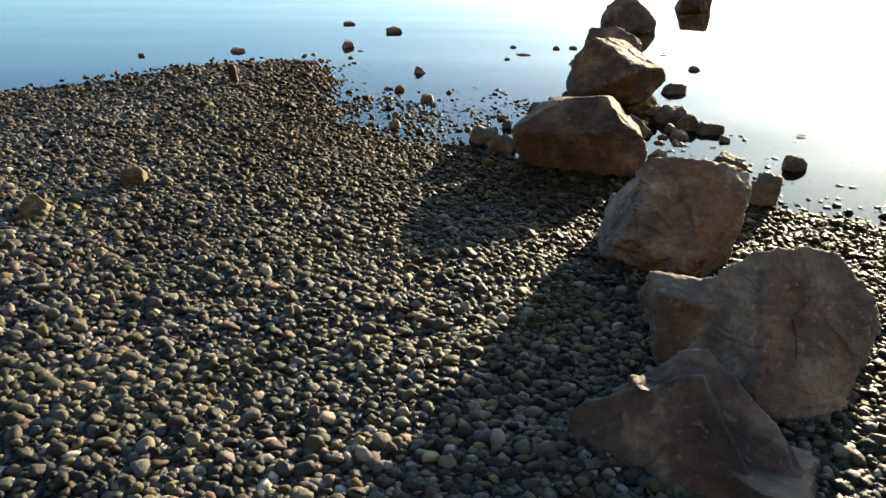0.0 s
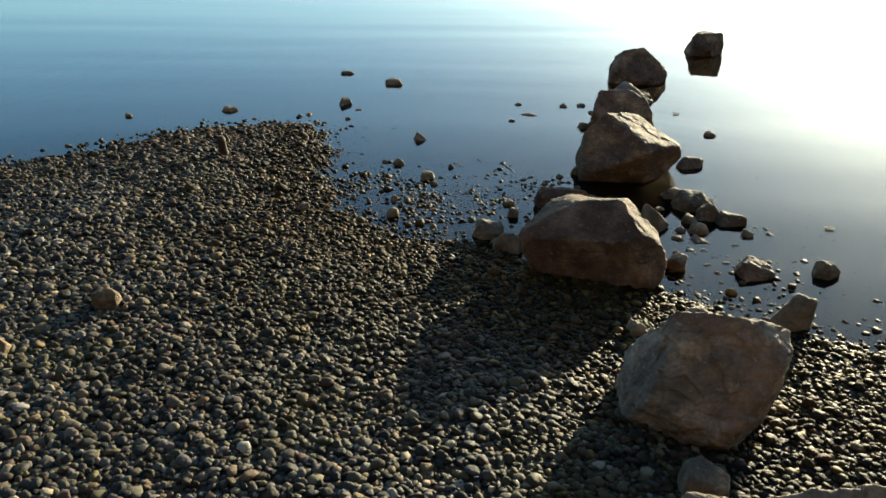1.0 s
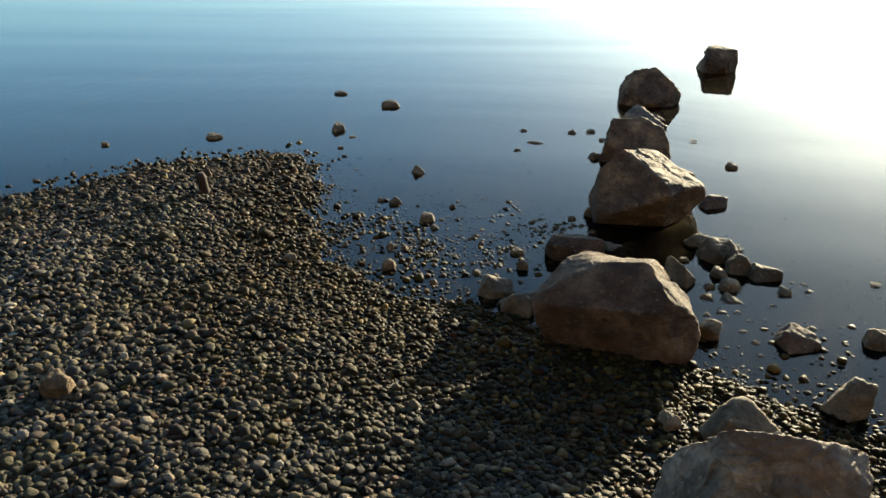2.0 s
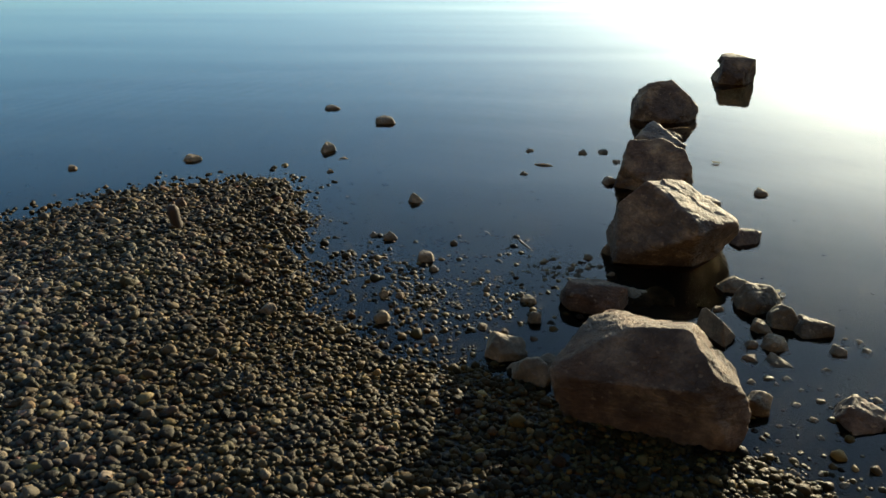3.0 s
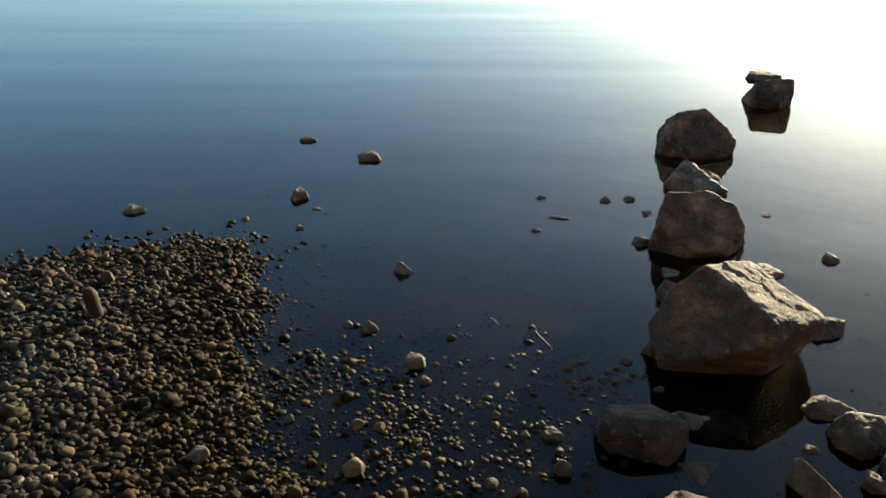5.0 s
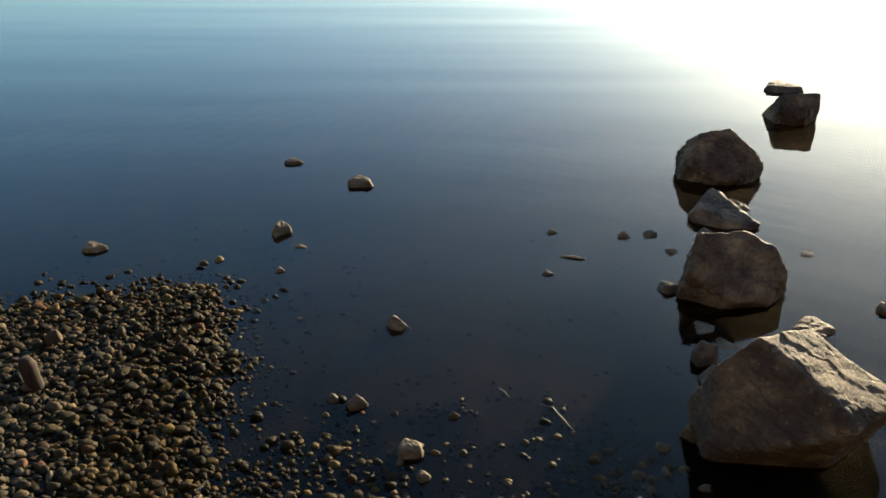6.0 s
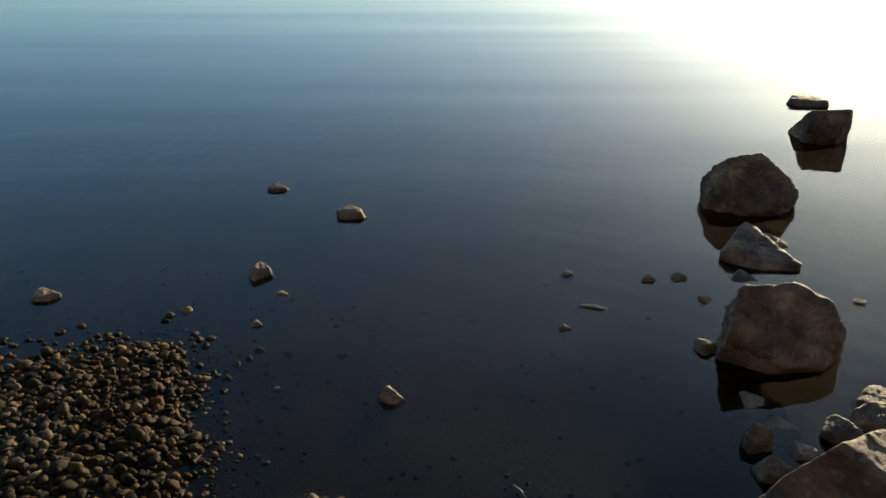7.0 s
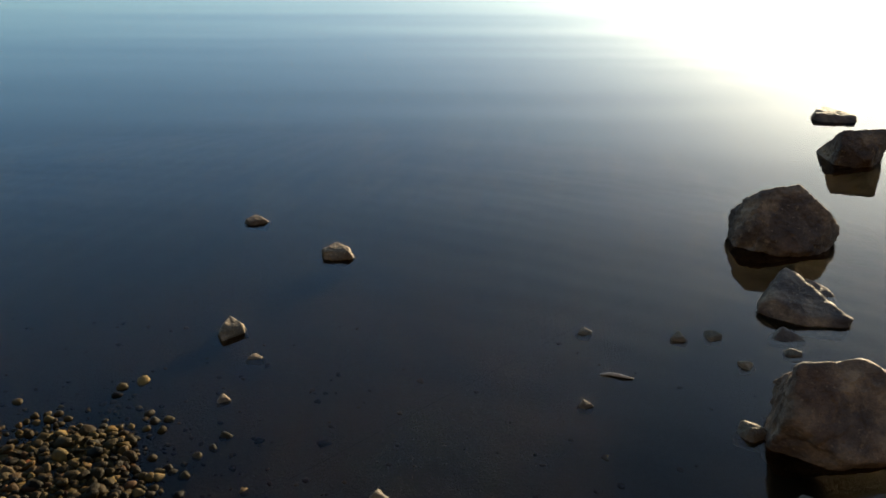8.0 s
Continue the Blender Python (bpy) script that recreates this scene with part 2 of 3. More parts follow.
def facing(ways, facets):
    """How squarely each direction meets the face that bounds it."""
    a, e, d = np.radians([f[0] for f in facets]), np.radians([f[1] for f in facets]), np.array([f[2] for f in facets])
    straight = ways @ np.stack([np.cos(e) * np.cos(a), np.cos(e) * np.sin(a), np.sin(e)], 1).T
    return straight[np.arange(len(ways)), np.argmax(straight / d, 1)]


def chipped(facets, count, seed):
    """The faces of a body and smaller ones that cut its edges."""
    dice = random.Random(seed)
    if not count:
        return list(facets)
    ways = []
    for _ in range(count):
        a, e = dice.uniform(0, 2 * math.pi), math.asin(dice.uniform(-0.6, 1.0))
        ways.append((math.cos(e) * math.cos(a), math.cos(e) * math.sin(a), math.sin(e)))
    reach = facet_radius(np.array(ways), facets, 30)
    cuts = [(math.degrees(math.atan2(w[1], w[0])), math.degrees(math.asin(w[2])), float(r) * dice.uniform(0.93, 0.99)) for w, r in zip(ways, reach)]
    return list(facets) + cuts


def broken(q, seed, cells, tilt):
    """Flat breaks: each cell of the surface is a small plane turned its own way."""
    gaps, points = noise.voronoi(q * cells + Vector((seed * 7.1, seed * 3.3, seed * -5.7)))
    turn = noise.cell_vector(points[0] * 31.7) * 2 - Vector((1, 1, 1))
    off = q * cells + Vector((seed * 7.1, seed * 3.3, seed * -5.7)) - points[0]
    return tilt / cells * turn.dot(off)


def rock_mesh(name, facets, seed, level, material, wear=0.05, crisp=44, chips=8, ledges=(), breaks=0.13):
    bm = ball(level)
    ways = np.array([v.co for v in bm.verts])
    radius = facet_radius(ways, chipped(facets, chips, seed), crisp)
    square = facing(ways, facets)
    for body in ledges:
        reach = facet_radius(ways, body, 60)
        square = np.where(reach > radius, facing(ways, body), square)
        radius = np.maximum(radius, reach)
    square = np.clip(square / 0.55, 0.12, 1)
    size = float(np.mean(radius))
    shift = Vector((seed * 3.7, seed * -1.9, seed * 2.3))
    lean = Euler((0.3 * math.sin(seed), 0.3 * math.cos(2 * seed), seed)).to_matrix()
    for v, r, calm in zip(bm.verts, radius, square.tolist()):
        p = v.co * float(r)
        q = p / size
        lump = noise.fractal(q * 1.5 + shift, 1.0, 2.0, 3)
        s = lean @ q
        # split beds: shallow ledges that run round the rock and break off here and there
        bed = s.z * 6.0 + 0.9 * noise.fractal(Vector((s.x, s.y, s.z * 2.0)) * 1.6 + shift, 1.0, 2.0, 4)
        ledge = (bed - math.floor(bed)) ** 4 * max(0.0, min(1.0, 0.5 + 1.6 * noise.noise(q * 2.3 - shift)))
        chip = noise.fractal(Vector((s.x * 9.0, s.y * 6.0, s.z * 20.0)) + shift, 0.85, 2.1, 5)
        warp = q + 0.16 * noise.noise_vector(q * 2.1 + shift)
        rough = wear * (0.75 * lump - 0.45 * ledge + 0.16 * chip) + broken(warp, seed, 2.6, breaks) + broken(warp, seed + 9, 6.5, breaks * 0.8)
        v.co = p * (1 + calm * rough)
    data = bpy.data.meshes.new(name)
    bm.to_mesh(data)
    bm.free()
    data.polygons.foreach_set("use_smooth", [True] * len(data.polygons))
    data.materials.append(material)
    return data


def boulder(centre, facets, seed, label, material=None, level=7, wear=0.055, ledges=(), breaks=0.13):
    ob = new("boulder", rock_mesh("boulder", facets, seed, level, material or ROCK, wear, chips=0, ledges=ledges, breaks=breaks))
    ob.location = centre
    return tagged(ob, label, "boulder", "line of boulders")


def loose_facets(rx, ry, up, down, seed):
    """Faces round a stone of the given half sizes, unevenly turned."""
    dice = random.Random(seed)
    rows = []
    for ring, (count, tilt) in enumerate(((5, 4), (3, 40), (1, 76), (3, -45))):
        for j in range(count):
            a, e = 360 * (j + 0.4 * ring) / count + dice.uniform(-20, 20), tilt + dice.uniform(-12, 12)
            n = Vector((math.cos(radians(e)) * math.cos(radians(a)), math.cos(radians(e)) * math.sin(radians(a)), math.sin(radians(e))))
            h = up if e > 0 else down
            rows.append((a, e, math.sqrt((n.x * rx) ** 2 + (n.y * ry) ** 2 + (n.z * h) ** 2) * dice.uniform(0.84, 1.0)))
    return rows


def stone(x, y, z, rx, ry, top, turn, seed, label, material=None, lean=0.0, level=5, name="stone", category="stone"):
    """A loose stone whose foot is at x, y, z: half sizes, height over the foot, turn and lean in degrees."""
    deep = 0.6 * top + 0.03
    ob = new(name, rock_mesh(name, loose_facets(rx, ry, top, deep, seed), seed, level, material or STONE, 0.07, 34, 3, breaks=0.13))
    ob.matrix_world = pose(x, y, z, 0, lean, turn)
    return tagged(ob, label, category)


# ledges and lower blocks that grow out of the two nearest boulders, as faces (azimuth, tilt, distance)
UNDER = [(144, -28, 0.22), (270, -35, 0.27), (385, -43, 0.2)]
LEFT_SHOULDER = [(110, 50, 0.185), (192, -4, 0.26), (235, 40, 0.15), (240, 8, 0.25), (119, 14, 0.2), (0, 30, 0.12), (300, 10, 0.25)] + UNDER
UPPER_LEDGE = [(62, 75, 0.17), (184, 3, 0.14), (262, 10, 0.03), (90, 0, 0.1), (0, 10, 0.04)] + UNDER
FRONT_LEDGE = [(70, 74, 0.07), (258, 8, 0.26), (-20, 20, 0.27), (205, 0, 0.04), (70, 0, 0.1)] + UNDER
COLUMN = [(190, -1, 0.345), (-60, 72, 0.025), (258, 3, 0.05), (90, 6, 0.13), (0, 0, 0.05), (0, 40, 0.06), (143, -29, 0.316), (277, -35, 0.258), (385, -48, 0.311)]

boulder((0.856, -5.100, 0.092), [(272, 60, 0.165), (235, 40, 0.15), (240, 8, 0.25), (350, 40, 0.225), (30, 22, 0.165), (185, 30, 0.14), (100, 35, 0.225), (320, 15, 0.285), (49, -5, 0.22)] + UNDER, 1,
        "dark brown boulder with pale chipped ledges on the shingle", CHIPPED, wear=0.04, breaks=0.1,
        ledges=(LEFT_SHOULDER, UPPER_LEDGE, FRONT_LEDGE))
boulder((1.190, -4.718, 0.230), [(0, 13, 0.356), (50, 13, 0.307), (115, 0, 0.285), (190, -1, 0.360), (241, -9, 0.289), (327, -1, 0.165), (17, 36, 0.214), (205, 25, 0.200), (143, -29, 0.316), (277, -35, 0.258), (25, -48, 0.311), (292, 31, 0.119), (98, 41, 0.171)], 2,
        "large broad grey boulder standing in its own shade", ledges=(COLUMN,))
boulder((1.090, -3.805, 0.195), [(8, -3, 0.151), (50, 13, 0.291), (122, 3, 0.247), (181, 21, 0.241), (241, -9, 0.288), (319, -12, 0.200), (211, 39, 0.268), (316, 62, 0.263), (140, -31, 0.311), (277, -35, 0.271), (25, -45, 0.271), (256, 30, 0.212), (81, 40, 0.090)], 3,
        "grey rounded boulder on shingle at the water's edge")
boulder((0.796, -2.725, 0.163), [(359, 9, 0.297), (57, 18, 0.220), (117, -12, 0.318), (196, -2, 0.319), (28, 38, 0.258), (120, 48, 0.304), (138, -23, 0.264), (277, -35, 0.235), (20, -41, 0.245), (242, 50, 0.105), (175, 62, 0.19), (100, 76, 0.19), (352, 46, 0.215), (298, 15, 0.211), (251, -7, 0.098)], 4,
        "angular brown boulder with a rough sunlit top at the waterline", WARM, wear=0.065, breaks=0.06)
boulder((1.129, -1.260, 0.120), [(1, 17, 0.310), (50, 13, 0.286), (186, 5, 0.291), (241, -9, 0.277), (25, 47, 0.232), (302, 34, 0.308), (146, -31, 0.273), (266, -32, 0.21), (25, -46, 0.288), (236, 23, 0.245), (327, 66, 0.226), (309, -23, 0.224), (117, 28, 0.147), (345, -40, 0.25)], 5,
        "peaked brown boulder with a sunlit shoulder standing in water", DARK, breaks=0.045)
boulder((1.257, -0.200, 0.116), [(5, 19, 0.167), (50, 13, 0.238), (117, 0, 0.220), (162, 12, 0.209), (242, -9, 0.235), (316, -12, 0.203), (30, 60, 0.145), (207, 36, 0.244), (295, 75, 0.193), (143, -28, 0.238), (277, -35, 0.217), (24, -45, 0.218), (99, 44, 0.117), (277, 40, 0.112)], 6,
        "dome shaped dark boulder standing in shallow water", DARK, level=6)
boulder((1.580, 1.400, 0.099), [(359, 6, 0.257), (50, 13, 0.253), (115, 0, 0.244), (179, 11, 0.243), (241, -9, 0.246), (314, 1, 0.218), (14, 45, 0.160), (202, 32, 0.232), (295, 75, 0.229), (142, -23, 0.232), (277, -35, 0.235), (24, -44, 0.243), (104, 43, 0.114), (275, 38, 0.148)], 7,
        "round dark boulder mirrored in the calm lake", DARK, level=6, wear=0.085)
boulder((2.451, 2.720, 0.080), [(0, 4, 0.193), (50, 13, 0.216), (115, 0, 0.212), (181, 10, 0.153), (241, -9, 0.213), (320, -8, 0.170), (206, 36, 0.213), (295, 75, 0.192), (143, -29, 0.232), (277, -35, 0.203), (25, -45, 0.208), (91, 48, 0.036), (265, 40, 0.172)], 8,
        "square shouldered boulder far out in the lake", DARK, level=6, wear=0.07)

# stones round the boulder at the waterline
stone(0.30, -2.29, -0.02, 0.08, 0.06, 0.105, 10, 115, "pale grey upright slab at the waterline", PALE)
stone(0.39, -2.45, -0.02, 0.085, 0.05, 0.12, -30, 12, "pale slab leaning on an upright slab", PALE, 25)
stone(0.48, -2.36, -0.02, 0.06, 0.05, 0.06, 0, 13, "low dark wet stone beside a boulder")
slab = new("stone", rock_mesh("stone", [(80, 74, 0.085), (195, 12, 0.15), (250, 4, 0.1), (318, 8, 0.13), (20, 12, 0.14), (100, 8, 0.11), (160, 30, 0.14), (280, 45, 0.1), (0, -60, 0.07), (180, -60, 0.07)],
                              14, 6, WARM, 0.05, 40, 3, breaks=0.07))
slab.location = (0.70, -1.85, 0.015)
tagged(slab, "broad low grey brown rock standing in shallow water", "stone")
stone(0.86, -1.99, -0.05, 0.09, 0.07, 0.065, 30, 114, "flat brown slab awash beside a broad low rock", WARM)
stone(0.92, -1.74, -0.07, 0.10, 0.08, 0.07, 40, 15, "flat slab lying under shallow water")
stone(1.00, -1.72, -0.08, 0.10, 0.09, 0.07, 70, 16, "flat slab lying under shallow water")
stone(1.37, -1.66, -0.02, 0.10, 0.07, 0.05, -15, 17, "flat brown slab breaking the water surface")
wedge = new("stone", rock_mesh("stone", [(20, 42, 0.034), (205, 14, 0.03), (130, 4, 0.06), (315, 24, 0.09), (60, 10, 0.06), (0, -60, 0.06), (180, -60, 0.06)],
                               18, 5, STONE, 0.04, 40, 2, breaks=0.08))
wedge.location = (1.165, -2.06, 0.03)
tagged(wedge, "wedge shaped stone with a sunlit slope leaning out of water", "stone")
stone(1.24, -1.87, -0.01, 0.029, 0.023, 0.025, 0, 19, "small pale stone in shallow water")
stone(1.42, -1.81, -0.02, 0.105, 0.085, 0.12, 20, 20, "rounded brown rock mirrored in water")
stone(1.49, -1.98, -0.02, 0.08, 0.05, 0.10, -35, 21, "narrow brown rock between two rounder rocks")
stone(1.58, -2.03, -0.02, 0.088, 0.07, 0.075, -10, 22, "low rounded brown rock in shallow water")
stone(1.37, -2.04, -0.02, 0.042, 0.034, 0.065, 0, 23, "small dark stone beside larger rocks")
stone(1.39, -2.17, -0.02, 0.06, 0.048, 0.07, 10, 24, "blocky brown stone in shallow water")
stone(1.30, -2.17, -0.02, 0.035, 0.028, 0.042, 0, 25, "small dark stone in shallow water")
stone(1.27, -2.27, -0.02, 0.031, 0.025, 0.04, 50, 26, "small brown stone in shallow water")
stone(1.37, -2.30, -0.03, 0.055, 0.045, 0.045, 0, 27, "flat dark stone barely above water")
stone(1.20, -2.62, -0.02, 0.04, 0.045, 0.10, 0, 28, "upright brown stone against a boulder")
stone(1.54, -2.66, -0.02, 0.1, 0.08, 0.085, 0, 129, "square dark rock standing in shallow water", DARK)
stone(1.87, -2.65, -0.02, 0.06, 0.05, 0.09, 30, 30, "small round dark rock in shallow water")
stone(1.57, -3.13, 0.0, 0.08, 0.065, 0.15, 0, 31, "grey upright stone at the water's edge", PALE)
stone(1.14, -3.36, 0.01, 0.13, 0.10, 0.12, -8, 32, "brown slab behind a rounded boulder")
stone(0.91, -3.30, 0.02, 0.042, 0.034, 0.06, 0, 33, "small brown stone on the shingle")
stone(0.96, -4.26, 0.08, 0.078, 0.06, 0.085, -15, 34, "pale grey flat stone on the shingle", PALE)

# stones round the boulders in the lake
stone(0.96, -0.22, -0.02, 0.055, 0.045, 0.06, 0, 41, "small pale stone beside a domed boulder", PALE)
stone(1.41, 0.61, -0.03, 0.2, 0.12, 0.1, -28, 42, "leaning brown slab between two boulders in the lake", DARK)
stone(1.54, 0.80, -0.03, 0.09, 0.07, 0.05, 0, 43, "low wet stone behind a leaning slab", DARK)
stone(2.69, 3.68, -0.03, 0.18, 0.13, 0.09, -10, 44, "flat slab far out in the lake", DARK)
stone(1.49, -0.55, -0.03, 0.095, 0.07, 0.06, -8, 45, "low dark rock behind a peaked boulder", DARK)
stone(1.56, -1.09, -0.03, 0.105, 0.05, 0.1, 12, 46, "pointed dark rock beside a peaked boulder", DARK)
stone(0.98, -0.81, -0.02, 0.053, 0.045, 0.10, 0, 47, "small dark upright rock between boulders", DARK)
stone(0.98, -0.96, -0.02, 0.05, 0.04, 0.085, 30, 48, "small dark rock against a boulder", DARK)
stone(0.83, -1.29, -0.02, 0.037, 0.03, 0.07, 0, 49, "small dark stone at a boulder's foot")

foot = random.Random(9)
for k in range(10):
    tagged(stone(0.60 + 0.24 * foot.random(), -1.56 + 0.22 * foot.random(), -0.03, foot.uniform(0.02, 0.035), foot.uniform(0.015, 0.025),
                 foot.uniform(0.045, 0.06), foot.uniform(0, 180), 90 + k, "small dark wet stone at a boulder's foot", level=3), group="stones at the boulder's foot")

# single stones out in the lake
stone(-1.12, 1.50, -0.02, 0.072, 0.045, 0.042, -5, 51, "flat dark stone alone in the lake")
stone(-0.62, 1.10, -0.02, 0.092, 0.06, 0.062, -12, 52, "long low brown stone alone in the lake")
stone(-0.93, 0.36, -0.02, 0.058, 0.045, 0.078, 15, 53, "pale wedge shaped stone alone in the lake", PALE)
stone(-1.82, 0.09, -0.02, 0.072, 0.05, 0.052, 10, 54, "low brown stone off the spit")
stone(-0.22, -0.61, -0.02, 0.043, 0.034, 0.08, -20, 55, "small pale blocky stone in the bay", PALE)
stone(-0.09, -1.42, -0.02, 0.047, 0.038, 0.075, 5, 56, "small square pale stone in the bay", PALE)
stone(0.99, 0.40, -0.01, 0.04, 0.032, 0.03, 0, 57, "small dark stone in the lake", level=4)
stone(0.43, -0.09, -0.01, 0.03, 0.02, 0.022, 0, 58, "tiny dark stone in the lake", level=4)
stone(1.06, 0.19, -0.01, 0.032, 0.024, 0.025, 20, 59, "tiny dark stone in the lake", level=4)
stone(1.26, 0.28, -0.01, 0.038, 0.028, 0.025, 0, 60, "small flat dark stone in the lake", level=4)
stone(0.85, 0.38, -0.01, 0.035, 0.025, 0.03, -30, 61, "small brown stone in the lake", level=4)
stone(0.48, 0.41, -0.01, 0.029, 0.022, 0.028, 0, 62, "tiny pale stone in the lake", PALE, level=4)
stone(1.84, -0.39, -0.01, 0.048, 0.036, 0.038, 0, 63, "small dark stone in the lake", level=4)
stone(-0.79, 0.17, -0.01, 0.036, 0.02, 0.018, 0, 64, "thin dark stone just above water", level=4)
stone(-0.83, -0.11, -0.01, 0.026, 0.02, 0.025, 0, 65, "tiny pale stone in the bay", PALE, level=4)
stone(-0.04, -1.54, -0.01, 0.025, 0.02, 0.033, 0, 66, "small pale pebble in the bay", PALE, level=4)
stone(-0.30, -1.17, -0.01, 0.042, 0.03, 0.04, 10, 67, "small brown stone in the bay", level=4)
stone(-0.39, -1.14, -0.01, 0.027, 0.02, 0.028, 0, 68, "tiny pale stone in the bay", PALE, level=4)
stone(0.41, -1.84, -0.01, 0.04, 0.03, 0.038, -10, 69, "small brown stone in the bay", level=4)
stone(0.43, -2.02, -0.01, 0.027, 0.022, 0.06, 0, 70, "small upright pale stone in the bay", PALE, level=4)
stone(-0.22, -2.05, -0.01, 0.036, 0.03, 0.063, 0, 71, "brown stone among pebbles in the bay", level=4)
stone(1.63, -2.21, -0.01, 0.035, 0.028, 0.036, 0, 72, "small pale stone in shallow water", PALE, level=4)
stone(-2.55, -0.14, -0.01, 0.034, 0.026, 0.036, 0, 73, "small dark stone off the spit", level=4)

# chunky stones standing out of the shallow bay: x, y, half width, height
BAY = ((0.04, -1.22, 0.02, 0.028), (-0.43, -1.64, 0.02, 0.022), (-0.7, -1.68, 0.024, 0.033), (-0.35, -1.46, 0.021, 0.02), (-0.25, -1.82, 0.023, 0.037),
        (-0.17, -1.83, 0.025, 0.029), (-0.09, -1.72, 0.019, 0.024), (0.22, -1.74, 0.019, 0.029), (0.38, -1.78, 0.019, 0.024), (0.32, -1.84, 0.017, 0.021),
        (0.3, -2.13, 0.021, 0.029), (0.21, -2.09, 0.025, 0.029), (0.14, -2.0, 0.015, 0.023), (0.3, -2.0, 0.017, 0.021), (0.0, -2.01, 0.018, 0.02),
        (0.01, -2.21, 0.022, 0.032), (-0.18, -2.26, 0.02, 0.025), (-0.49, -1.8, 0.023, 0.024), (-0.52, -2.17, 0.028, 0.035))
for k, (x, y, half, tall) in enumerate(BAY):
    tagged(stone(x, y, -0.012, half, 0.78 * half, tall + 0.006, 37 * k, 200 + k, "chunky olive brown stone in the shallow bay", level=4, name="bay_stone"),
           group="stones in the bay")

# stones awash in the small bay behind the boulders: x, y, half width
AWASH = ((1.70, -2.10, 0.016), (1.75, -2.12, 0.020), (1.75, -2.19, 0.026), (1.62, -2.21, 0.024), (1.54, -2.34, 0.020), (1.37, -2.41, 0.020), (1.32, -2.45, 0.010),
         (1.40, -2.48, 0.011), (1.47, -2.47, 0.012), (1.52, -2.51, 0.012), (1.35, -2.58, 0.020), (1.47, -2.59, 0.011), (1.38, -2.67, 0.022), (1.25, -2.71, 0.016),
         (1.22, -2.80, 0.014), (1.37, -2.77, 0.016), (1.22, -2.96, 0.022), (1.31, -2.96, 0.018), (1.28, -3.00, 0.011), (1.12, -3.01, 0.015), (1.36, -3.01, 0.024),
         (1.11, -3.07, 0.014), (1.19, -2.91, 0.011), (1.28, -2.85, 0.011), (1.23, -2.44, 0.020), (1.24, -2.51, 0.018), (1.65, -2.54, 0.024))
for k, (x, y, half) in enumerate(AWASH):
    tagged(stone(x, y, -0.012, half, 0.6 * half, 0.3 * half + 0.014, 20 * math.sin(7 * k), 260 + k, "small flat wet stone just above the water", PALE if k % 3 else STONE, 8 * math.sin(3 * k), 3, "awash_stone"),
           group="stones awash in the bay")

# rocks in and under the water between the domed and the peaked boulder
stone(1.05, -0.57, -0.06, 0.10, 0.07, 0.07, 10, 101, "dark slab under water at a boulder's foot", DARK)
stone(1.09, -0.70, -0.05, 0.075, 0.05, 0.06, -20, 102, "dark slab under water at a boulder's foot", DARK)
stone(1.11, -0.85, -0.03, 0.06, 0.045, 0.055, 35, 103, "flat dark wet stone between boulders", DARK)
stone(1.27, -0.76, -0.02, 0.07, 0.05, 0.085, -12, 104, "dark rounded rock with a sunlit rim in water", DARK)
stone(1.40, -0.68, -0.02, 0.075, 0.06, 0.09, 8, 105, "dark block of rock in the water", DARK)
stone(1.28, 0.41, -0.02, 0.075, 0.05, 0.035, 0, 106, "flat dark stone before a leaning slab", DARK)

# stones on the beach
stone(-1.23, -3.33, 0.08, 0.064, 0.05, 0.10, 0, 81, "brown block of stone among pebbles")
stone(-1.45, -3.77, 0.11, 0.065, 0.05, 0.09, 20, 82, "yellow brown block of stone among pebbles")

stone(-1.55, -0.84, 0.04, 0.034, 0.028, 0.045, 10, 83, "rosy round stone lying on the shingle spit", WARM, level=4)
stone(-0.72, -2.03, 0.015, 0.036, 0.03, 0.045, 25, 84, "pale grey stone at the edge of the shingle", PALE, level=4)

# ---- wood and leaves ----
def tube(name, points, radii, seed, material, sides=8):
    """A round stem through the points, tapering with the radii, its skin uneven."""
    bm = bmesh.new()
    dice = random.Random(seed)
    rings = []
    pts = [Vector(p) for p in points]
    for i, (p, r) in enumerate(zip(pts, radii)):
        along = (pts[min(i + 1, len(pts) - 1)] - pts[max(i - 1, 0)]).normalized()
        side = along.orthogonal().normalized()
        over = along.cross(side)
        rings.append([bm.verts.new(p + (side * math.cos(a) + over * math.sin(a)) * r * dice.uniform(0.82, 1.15))
                      for a in (2 * math.pi * k / sides for k in range(sides))])
    for lower, upper in zip(rings[:-1], rings[1:]):
        for k in range(sides):
            bm.faces.new((lower[k], lower[(k + 1) % sides], upper[(k + 1) % sides], upper[k]))
    bm.faces.new(list(reversed(rings[0])))
    bm.faces.new(rings[-1])
    data = bpy.data.meshes.new(name)
    bm.to_mesh(data)
    bm.free()
    data.polygons.foreach_set("use_smooth", [True] * len(data.polygons))
    data.materials.append(material)
    return new(name, data)


